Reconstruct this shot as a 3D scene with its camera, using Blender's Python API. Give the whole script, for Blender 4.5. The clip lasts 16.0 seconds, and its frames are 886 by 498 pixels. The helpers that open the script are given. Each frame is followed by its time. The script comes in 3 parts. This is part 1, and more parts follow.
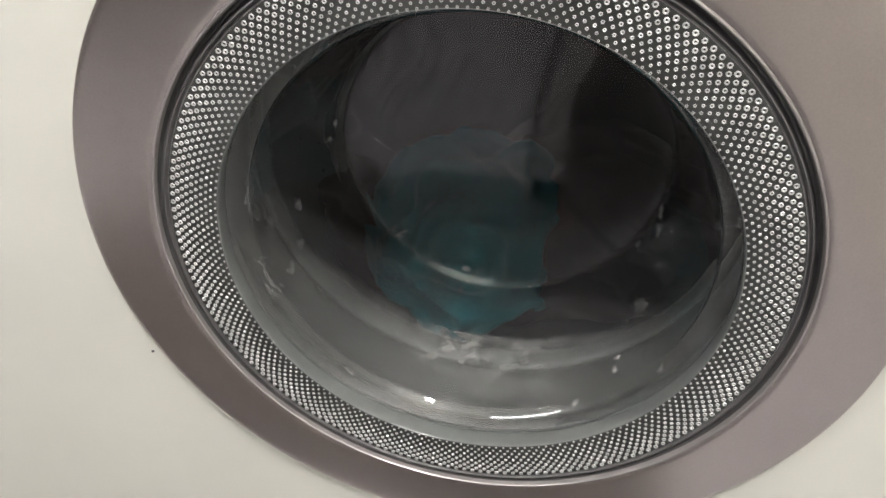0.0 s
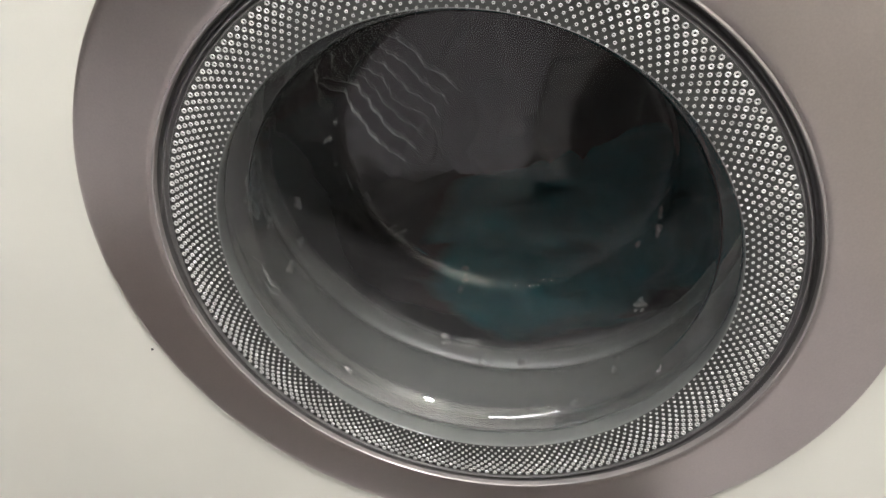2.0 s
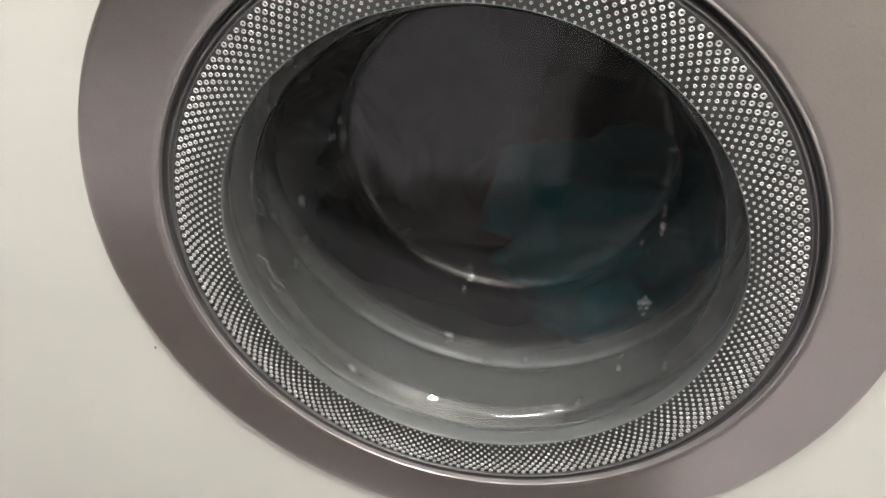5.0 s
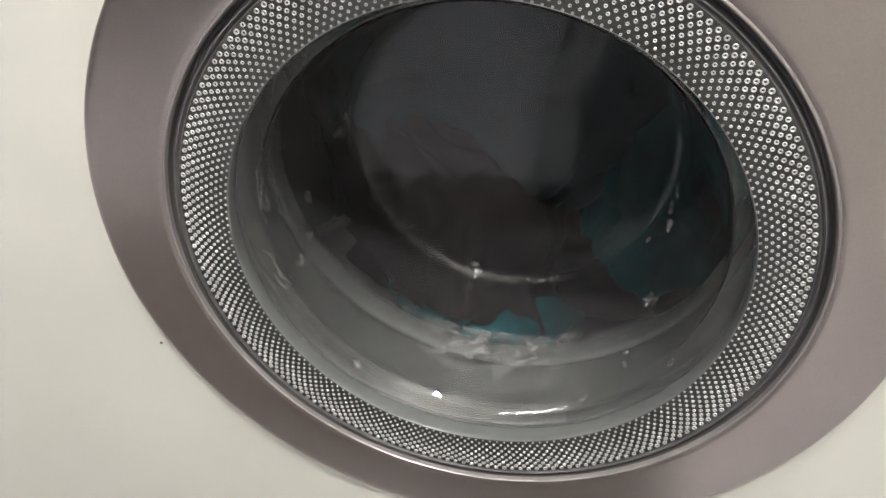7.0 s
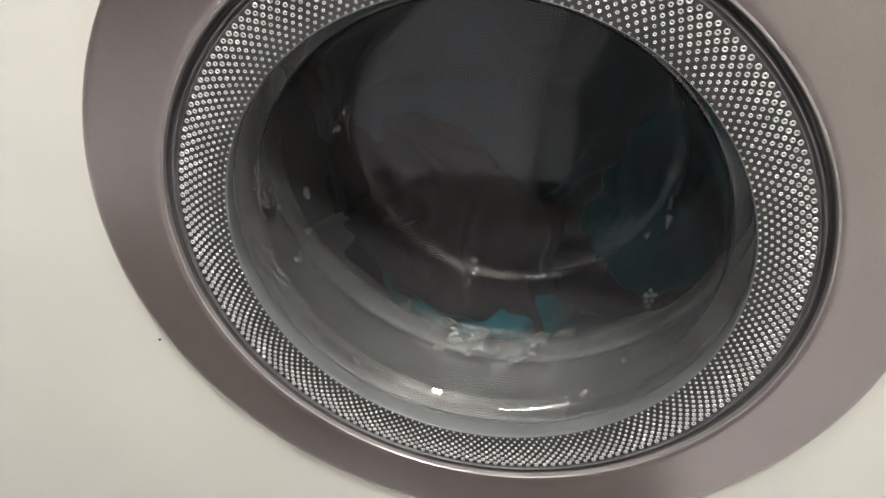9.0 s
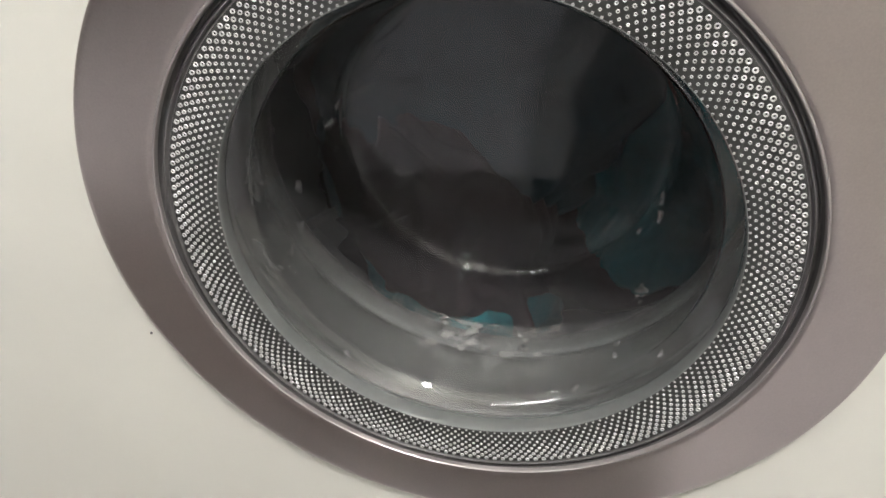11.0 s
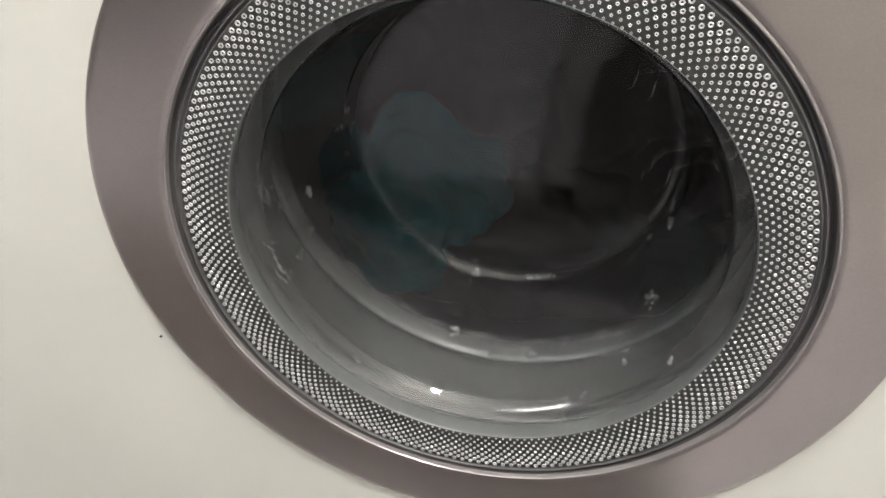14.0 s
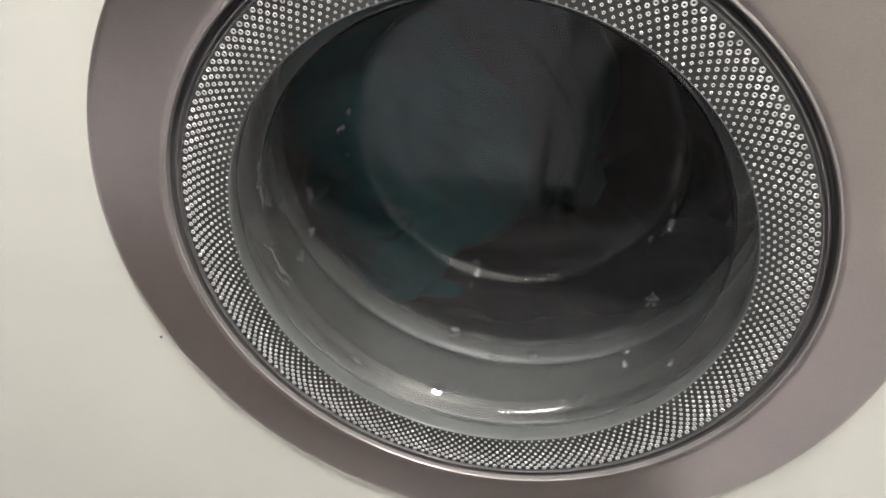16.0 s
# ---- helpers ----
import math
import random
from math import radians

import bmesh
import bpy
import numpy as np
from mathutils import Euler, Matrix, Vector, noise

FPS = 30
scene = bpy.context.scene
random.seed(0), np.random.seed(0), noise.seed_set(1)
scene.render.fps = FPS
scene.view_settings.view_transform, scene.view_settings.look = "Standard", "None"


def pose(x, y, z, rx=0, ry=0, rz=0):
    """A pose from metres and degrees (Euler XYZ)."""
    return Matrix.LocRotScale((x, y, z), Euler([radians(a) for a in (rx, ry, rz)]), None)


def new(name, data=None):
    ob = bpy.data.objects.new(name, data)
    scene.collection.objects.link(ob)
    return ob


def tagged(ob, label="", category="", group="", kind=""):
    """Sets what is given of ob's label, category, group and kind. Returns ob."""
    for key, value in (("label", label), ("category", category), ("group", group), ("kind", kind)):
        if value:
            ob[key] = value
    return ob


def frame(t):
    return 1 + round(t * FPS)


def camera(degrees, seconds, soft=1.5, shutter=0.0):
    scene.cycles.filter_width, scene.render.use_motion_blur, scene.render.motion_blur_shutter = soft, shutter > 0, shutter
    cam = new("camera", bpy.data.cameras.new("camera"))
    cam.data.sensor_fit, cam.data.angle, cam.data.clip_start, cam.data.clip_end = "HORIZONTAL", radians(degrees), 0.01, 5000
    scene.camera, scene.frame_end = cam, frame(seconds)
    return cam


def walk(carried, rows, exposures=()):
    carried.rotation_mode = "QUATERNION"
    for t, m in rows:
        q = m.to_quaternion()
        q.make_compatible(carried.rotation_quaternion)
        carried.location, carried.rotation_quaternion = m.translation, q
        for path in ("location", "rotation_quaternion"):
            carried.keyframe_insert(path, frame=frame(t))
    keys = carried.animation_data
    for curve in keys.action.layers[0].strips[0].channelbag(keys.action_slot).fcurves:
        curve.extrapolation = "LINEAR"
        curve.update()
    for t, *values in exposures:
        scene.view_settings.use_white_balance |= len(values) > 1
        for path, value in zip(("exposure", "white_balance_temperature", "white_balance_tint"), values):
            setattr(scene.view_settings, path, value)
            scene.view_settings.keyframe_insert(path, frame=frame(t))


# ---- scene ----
cam = camera(56.13, 16.0, soft=1.6, shutter=0.5)
DZ = 0.42            # height of the porthole's centre over the floor
S = 0.85             # metres for one unit of the machine's own measure
# seconds, eye from the porthole's centre, yaw, pitch, roll
ROWS = [
    (0.0, 0.0573, -0.3679, 0.2824, 10.99, -35.97, -0.18),
    (0.5, 0.0587, -0.3676, 0.2825, 10.96, -35.98, 0.03),
    (1.0, 0.0596, -0.3677, 0.2828, 10.82, -35.97, -0.14),
    (1.5, 0.0578, -0.3679, 0.2811, 10.94, -36.05, -0.05),
    (2.0, 0.0588, -0.3680, 0.2820, 11.13, -35.95, 0.01),
    (2.5, 0.0587, -0.3680, 0.2821, 11.09, -35.97, -0.20),
    (3.0, 0.0570, -0.3685, 0.2799, 11.60, -35.92, -0.22),
    (3.5, 0.0565, -0.3710, 0.2763, 11.33, -35.62, -0.06),
    (4.0, 0.0572, -0.3716, 0.2774, 11.05, -35.45, 0.02),
    (6.5, 0.0560, -0.3719, 0.2770, 11.42, -35.61, 0.06),
    (7.0, 0.0561, -0.3720, 0.2754, 11.53, -35.60, 0.00),
    (7.5, 0.0558, -0.3720, 0.2759, 11.62, -35.47, 0.27),
    (8.0, 0.0573, -0.3715, 0.2764, 11.54, -35.54, -0.05),
    (8.5, 0.0553, -0.3720, 0.2743, 11.46, -35.61, -0.07),
    (11.0, 0.0585, -0.3735, 0.2715, 11.03, -35.81, 0.45),
    (11.5, 0.0588, -0.3738, 0.2712, 11.30, -35.98, 0.51),
    (12.0, 0.0595, -0.3742, 0.2716, 11.33, -35.84, 0.40),
    (12.5, 0.0592, -0.3740, 0.2724, 11.45, -35.66, 0.16),
    (13.0, 0.0575, -0.3735, 0.2734, 11.62, -35.43, 0.26),
    (13.5, 0.0568, -0.3740, 0.2734, 11.49, -35.38, 0.29),
    (14.0, 0.0582, -0.3734, 0.2711, 11.79, -35.43, 0.34),
    (14.5, 0.0572, -0.3729, 0.2725, 11.81, -35.31, 0.49),
    (15.0, 0.0577, -0.3736, 0.2718, 11.57, -35.21, 0.37),
    (15.5, 0.0578, -0.3728, 0.2708, 11.80, -35.40, 0.38),
    (16.0, 0.0574, -0.3732, 0.2711, 11.76, -35.35, 0.55),
]


def view(x, y, z, yaw, pitch, roll):
    return pose(S * x, S * y, S * z + DZ, 90 + pitch, 0, yaw) @ pose(0, 0, 0, 0, 0, roll)


walk(cam, [(r[0], view(*r[1:])) for r in ROWS], exposures=[(0.0, 0.0), (16.0, 0.0)])

# ---- light ----
world = bpy.data.worlds.new("world")
scene.world = world
world.use_nodes = True
world.node_tree.nodes["Background"].inputs[0].default_value = (0.9, 0.95, 1.0, 1)
world.node_tree.nodes["Background"].inputs[1].default_value = 0.03
TUBE_GLOW, BULB_GLOW = 100.0, 550.0


# ---- materials ----
def material(name, base, rough=0.5, metal=0.0, scale=40.0, vary=0.15, bump=0.1, fine=400.0, coat=0.0, spec=0.5, island=0.0, stretch=None, sheen=0.0):
    """Base colour with two scales of mottling, fine relief and uneven gloss."""
    m = bpy.data.materials.new(name)
    m.use_nodes = True
    nt = m.node_tree
    n, l = nt.nodes, nt.links
    b = n["Principled BSDF"]
    b.inputs["Metallic"].default_value = metal
    b.inputs["Coat Weight"].default_value = coat
    b.inputs["Coat Roughness"].default_value = 0.08
    b.inputs["Specular IOR Level"].default_value = spec
    b.inputs["Sheen Weight"].default_value = sheen
    tc = n.new("ShaderNodeTexCoord")
    src = tc.outputs["Object"]
    if stretch:
        mp = n.new("ShaderNodeMapping")
        mp.inputs["Scale"].default_value = stretch
        l.new(src, mp.inputs[0])
        src = mp.outputs[0]
    a = n.new("ShaderNodeTexNoise")
    a.inputs["Scale"].default_value, a.inputs["Detail"].default_value = scale, 6
    c = n.new("ShaderNodeTexNoise")
    c.inputs["Scale"].default_value, c.inputs["Detail"].default_value = fine, 3
    l.new(src, a.inputs["Vector"])
    l.new(src, c.inputs["Vector"])
    mix = n.new("ShaderNodeMath")
    mix.operation = "MULTIPLY_ADD"
    l.new(c.outputs[0], mix.inputs[0])
    mix.inputs[1].default_value = 0.35
    l.new(a.outputs[0], mix.inputs[2])
    ramp = n.new("ShaderNodeValToRGB")
    ramp.color_ramp.elements[0].position, ramp.color_ramp.elements[1].position = 0.4, 0.95
    ramp.color_ramp.elements[0].color = (*[v * (1 - vary) for v in base], 1)
    ramp.color_ramp.elements[1].color = (*[min(1, v * (1 + vary)) for v in base], 1)
    l.new(mix.outputs[0], ramp.inputs[0])
    col = ramp.outputs[0]
    if island:
        info = n.new("ShaderNodeObjectInfo")
        hsv = n.new("ShaderNodeHueSaturation")
        rng = n.new("ShaderNodeMapRange")
        rng.inputs[3].default_value, rng.inputs[4].default_value = 1 - island, 1 + island
        l.new(info.outputs["Random"], rng.inputs[0])
        l.new(rng.outputs[0], hsv.inputs["Value"])
        l.new(col, hsv.inputs["Color"])
        col = hsv.outputs[0]
    l.new(col, b.inputs["Base Color"])
    r = n.new("ShaderNodeMapRange")
    r.inputs[3].default_value, r.inputs[4].default_value = max(0.02, rough * 0.8), min(1, rough * 1.2)
    l.new(a.outputs[0], r.inputs[0])
    l.new(r.outputs[0], b.inputs["Roughness"])
    if bump:
        bp = n.new("ShaderNodeBump")
        bp.inputs["Strength"].default_value, bp.inputs["Distance"].default_value = bump, 0.002
        l.new(mix.outputs[0], bp.inputs["Height"])
        l.new(bp.outputs[0], b.inputs["Normal"])
    return m


def veil(m, scale, low, high):
    """Make a material patchily see-through, as thin suds are, by the mesh's own density."""
    n, l = m.node_tree.nodes, m.node_tree.links
    tc, a, r = n.new("ShaderNodeTexCoord"), n.new("ShaderNodeTexNoise"), n.new("ShaderNodeMapRange")
    a.inputs["Scale"].default_value, a.inputs["Detail"].default_value = scale, 5
    r.inputs[1].default_value, r.inputs[2].default_value, r.inputs[3].default_value, r.inputs[4].default_value = 0.40, 0.62, low, high
    l.new(tc.outputs["Object"], a.inputs["Vector"])
    l.new(a.outputs[0], r.inputs[0])
    dense, times = n.new("ShaderNodeAttribute"), n.new("ShaderNodeMath")
    dense.attribute_name, times.operation = "lather", "MULTIPLY"
    l.new(r.outputs[0], times.inputs[0])
    l.new(dense.outputs["Fac"], times.inputs[1])
    l.new(times.outputs[0], n["Principled BSDF"].inputs["Alpha"])


def glassy(name, rough=0.0, tint=(1, 1, 1), ior=1.46, bump=0.0, scale=60.0):
    m = bpy.data.materials.new(name)
    m.use_nodes = True
    n, l = m.node_tree.nodes, m.node_tree.links
    b = n["Principled BSDF"]
    b.inputs["Base Color"].default_value = (*tint, 1)
    b.inputs["Roughness"].default_value = rough
    b.inputs["Transmission Weight"].default_value = 1.0
    b.inputs["IOR"].default_value = ior
    if bump:
        a = n.new("ShaderNodeTexNoise")
        a.inputs["Scale"].default_value = scale
        bp = n.new("ShaderNodeBump")
        bp.inputs["Strength"].default_value, bp.inputs["Distance"].default_value = bump, 0.002
        l.new(a.outputs[0], bp.inputs["Height"])
        l.new(bp.outputs[0], b.inputs["Normal"])
    return m


def haze(m, low, high):
    """A faint misty film on the glass, its haze put in to lift blacks."""
    n, l = m.node_tree.nodes, m.node_tree.links
    tc, a, r, d, mix = n.new("ShaderNodeTexCoord"), n.new("ShaderNodeTexNoise"), n.new("ShaderNodeMapRange"), n.new("ShaderNodeBsdfDiffuse"), n.new("ShaderNodeMixShader")
    a.inputs["Scale"].default_value, a.inputs["Detail"].default_value = 14.0, 6
    r.inputs[1].default_value, r.inputs[2].default_value, r.inputs[3].default_value, r.inputs[4].default_value = 0.3, 0.7, low, high
    d.inputs[0].default_value = (0.7, 0.68, 0.68, 1)
    l.new(tc.outputs["Object"], a.inputs["Vector"])
    l.new(a.outputs[0], r.inputs[0])
    l.new(r.outputs[0], mix.inputs[0])
    l.new(n["Principled BSDF"].outputs[0], mix.inputs[1])
    l.new(d.outputs[0], mix.inputs[2])
    l.new(mix.outputs[0], n["Material Output"].inputs[0])


def thin_film(name):
    """A bubble's skin: clear, glossy, brighter at its rim."""
    m = bpy.data.materials.new(name)
    m.use_nodes = True
    n, l = m.node_tree.nodes, m.node_tree.links
    clear, gloss, mix, lw = n.new("ShaderNodeBsdfTransparent"), n.new("ShaderNodeBsdfGlossy"), n.new("ShaderNodeMixShader"), n.new("ShaderNodeLayerWeight")
    lw.inputs[0].default_value = 0.25
    gloss.inputs["Roughness"].default_value = 0.08
    l.new(lw.outputs["Facing"], mix.inputs[0])
    l.new(clear.outputs[0], mix.inputs[1])
    l.new(gloss.outputs[0], mix.inputs[2])
    l.new(mix.outputs[0], n["Material Output"].inputs[0])
    return m


def clear_gloss(name, low, high, rough):
    """Clear water that shows by its gloss alone."""
    m = thin_film(name)
    n, l = m.node_tree.nodes, m.node_tree.links
    r = n.new("ShaderNodeMapRange")
    r.inputs[3].default_value, r.inputs[4].default_value = low, high
    l.new(n["Layer Weight"].outputs["Facing"], r.inputs[0])
    l.new(r.outputs[0], n["Mix Shader"].inputs[0])
    n["Glossy BSDF"].inputs["Roughness"].default_value = rough
    return m


def glow(name, colour, strength):
    m = bpy.data.materials.new(name)
    m.use_nodes = True
    b = m.node_tree.nodes["Principled BSDF"]
    b.inputs["Base Color"].default_value = (0.8, 0.8, 0.8, 1)
    b.inputs["Emission Color"].default_value = (*colour, 1)
    b.inputs["Emission Strength"].default_value = strength
    return m


ENAMEL = material("white_enamel", (0.77, 0.765, 0.69), 0.42, scale=9, vary=0.03, bump=0.03, fine=900)
SILVER = material("silver_plastic", (0.51, 0.458, 0.434), 0.30, metal=0.93, scale=7, vary=0.14, bump=0.012, fine=900)
LIP = material("ring_lip", (0.42, 0.39, 0.38), 0.3, metal=0.6, scale=30, vary=0.08, bump=0.04, fine=1500)
GROOVE = material("dark_groove", (0.10, 0.095, 0.095), 0.42, scale=50, vary=0.2, bump=0.04)
PALE = material("pale_lip_plastic", (0.14, 0.146, 0.143), 0.09, scale=14, vary=0.12, bump=0.02, fine=300)
SCREEN = material("dark_dotted_band", (0.05, 0.05, 0.048), 0.2, scale=60, vary=0.2, bump=0.05)
BEAD = material("silver_bead", (0.84, 0.84, 0.82), 0.16, metal=0.65, scale=300, vary=0.1, bump=0.0, island=0.2)
GLASS = glassy("door_glass")
haze(GLASS, 0.014, 0.022)
RUBBER = material("grey_rubber", (0.034, 0.036, 0.033), 0.5, coat=0.08, scale=12, vary=0.18, bump=0.08, fine=160)
FRAME = material("grey_plastic", (0.055, 0.057, 0.055), 0.35, scale=20, vary=0.1, bump=0.05)
STEEL = material("drum_steel", (0.20, 0.20, 0.205), 0.6, metal=1.0, scale=30, vary=0.1, bump=0.05)
HOLE = material("drum_hole", (0.01, 0.01, 0.01), 0.8)
DARK = material("dark_cotton", (0.019, 0.014, 0.016), 0.75, scale=30, vary=0.35, bump=0.35, fine=260, spec=0.12)
BROWN = material("dark_brown_cotton", (0.022, 0.0155, 0.0175), 0.75, scale=30, vary=0.35, bump=0.35, fine=260, spec=0.12)
TEAL = material("teal_cotton", (0.005, 0.078, 0.091), 0.7, scale=22, vary=0.35, bump=0.35, fine=260, sheen=0.05, spec=0.12)
SLATE = material("slate_blue_cotton", (0.022, 0.044, 0.054), 0.7, scale=22, vary=0.3, bump=0.35, fine=260, sheen=0.05, spec=0.12)
FILM = clear_gloss("soap_film", 0.07, 0.8, 0.16)
FOAM = material("suds", (0.17, 0.168, 0.157), 0.45, scale=60, vary=0.25, bump=0.3, fine=500)
veil(FOAM, 110.0, 0.12, 0.75)
# the water strands' gleam is put into a pale, mottled base colour
STRAND = material("pale_gleam_water", (0.55, 0.55, 0.53), 0.15, scale=200, vary=0.4, bump=0.3)
RUNNEL = clear_gloss("water_runnel", 0.2, 0.9, 0.12)
DROP = clear_gloss("water_drop", 0.2, 0.95, 0.13)
CORD = material("pale_cord", (0.7, 0.72, 0.72), 0.6, scale=200, bump=0.3)
TILE = material("grey_floor_tile", (0.31, 0.303, 0.325), 0.45, scale=5, vary=0.12, bump=0.0, fine=40, island=0.05)
GROUT = material("grout", (0.30, 0.29, 0.27), 0.8, scale=60)
# kept dark so that unseen walls bounce little light
DUSK = material("low_bounce_grey", (0.07, 0.066, 0.064), 0.7, scale=5, vary=0.1, bump=0.1, fine=200)
PLASTER = material("white_plaster", (0.76, 0.74, 0.69), 0.8, scale=5, vary=0.05, bump=0.15, fine=200)
# next four: colours of the dark pieces added to the floor for reflections
STRIP_DARK = material("mirrored_strip_dark", (0.014, 0.012, 0.012), 0.5, scale=8, vary=0.3, bump=0.1, stretch=(1, 1, 0.1))
EDGE_DARK = material("dark_floor_edge", (0.07, 0.068, 0.066), 0.8, scale=60, vary=0.2, bump=0.3)
STRIP_GREY = material("mirrored_strip_grey", (0.18, 0.176, 0.175), 0.8, scale=60, vary=0.2, bump=0.3)
SHADE_BROWN = material("floor_shade_brown", (0.05, 0.040, 0.038), 0.9, scale=30, vary=0.3, bump=0.4, fine=300)
WHITE = material("white_paint", (0.75, 0.74, 0.72), 0.5, scale=10, vary=0.05, bump=0.05)
TUBE = glow("tube_glow", (1.0, 0.99, 1.01), TUBE_GLOW)
BULB = glow("bulb_glow", (1.0, 0.985, 0.98), BULB_GLOW)


# ---- mesh helpers ----
def part(name, bm, mat, parent=None, label="", smooth=True):
    me = bpy.data.meshes.new(name)
    bm.normal_update()
    bm.to_mesh(me)
    bm.free()
    me.materials.append(mat)
    if smooth:
        me.polygons.foreach_set("use_smooth", [True] * len(me.polygons))
    ob = new(name, me)
    ob.parent = parent
    if label:
        ob["label"] = label
    return ob


def empty(name, label, category, m=None, group=""):
    ob = new(name)
    ob.empty_display_size = 0.02
    if m:
        ob.matrix_basis = m
    return tagged(ob, label, category, group)


def box(x0, x1, y0, y1, z0, z1, bevel=0.0):
    bm = bmesh.new()
    bmesh.ops.create_cube(bm, size=1)
    for v in bm.verts:
        v.co = Vector(((x0 + x1) / 2 + v.co.x * (x1 - x0), (y0 + y1) / 2 + v.co.y * (y1 - y0), (z0 + z1) / 2 + v.co.z * (z1 - z0)))
    if bevel:
        bmesh.ops.bevel(bm, geom=bm.edges[:], offset=bevel, segments=3, affect="EDGES", profile=0.6)
    return bm


def lathe(profile, segments=192, closed=False, wobble=None):
    """Turn a profile of (radius, y, centre x, centre z) round the y axis."""
    bm = bmesh.new()
    rings = []
    for p in profile:
        r, y, cx, cz = (*p, 0, 0)[:4]
        if r == 0:
            rings.append([bm.verts.new((cx, y, cz))])
            continue
        ring = []
        for i in range(segments):
            a = 2 * math.pi * i / segments
            k = r + (wobble(a, y) if wobble else 0)
            ring.append(bm.verts.new((cx + k * math.cos(a), y, cz + k * math.sin(a))))
        rings.append(ring)
    pairs = list(zip(rings, rings[1:])) + ([(rings[-1], rings[0])] if closed else [])
    for a, b in pairs:
        for i in range(segments):
            j = (i + 1) % segments
            if len(a) == 1:
                bm.faces.new((a[0], b[j], b[i]))
            elif len(b) == 1:
                bm.faces.new((a[i], a[j], b[0]))
            else:
                bm.faces.new((a[i], a[j], b[j], b[i]))
    bmesh.ops.recalc_face_normals(bm, faces=bm.faces[:])
    return bm


def rounded(points, steps=4, size=0.4):
    """Round the inner corners of an open profile."""
    out = [points[0]]
    for a, b, c in zip(points, points[1:], points[2:]):
        a, b, c = Vector((*a, 0, 0)[:4]), Vector((*b, 0, 0)[:4]), Vector((*c, 0, 0)[:4])
        p, q = b.lerp(a, size), b.lerp(c, size)
        for i in range(steps + 1):
            t = i / steps
            out.append(tuple(p.lerp(b, t).lerp(b.lerp(q, t), t)))
    out.append(points[-1])
    return out


def fitted(name, bm, mat, parent=None, label="", smooth=True):
    """A part given in the machine's own measure."""
    bm.transform(Matrix.Scale(S, 4))
    return part(name, bm, mat, parent, label, smooth)


def sdot(x, y, z, rx=0, ry=0, rz=0):
    """A pose in the machine's own measure from the porthole's centre."""
    return pose(S * x, S * y, S * z + DZ, rx, ry, rz)


HUB = pose(0, 0, DZ)

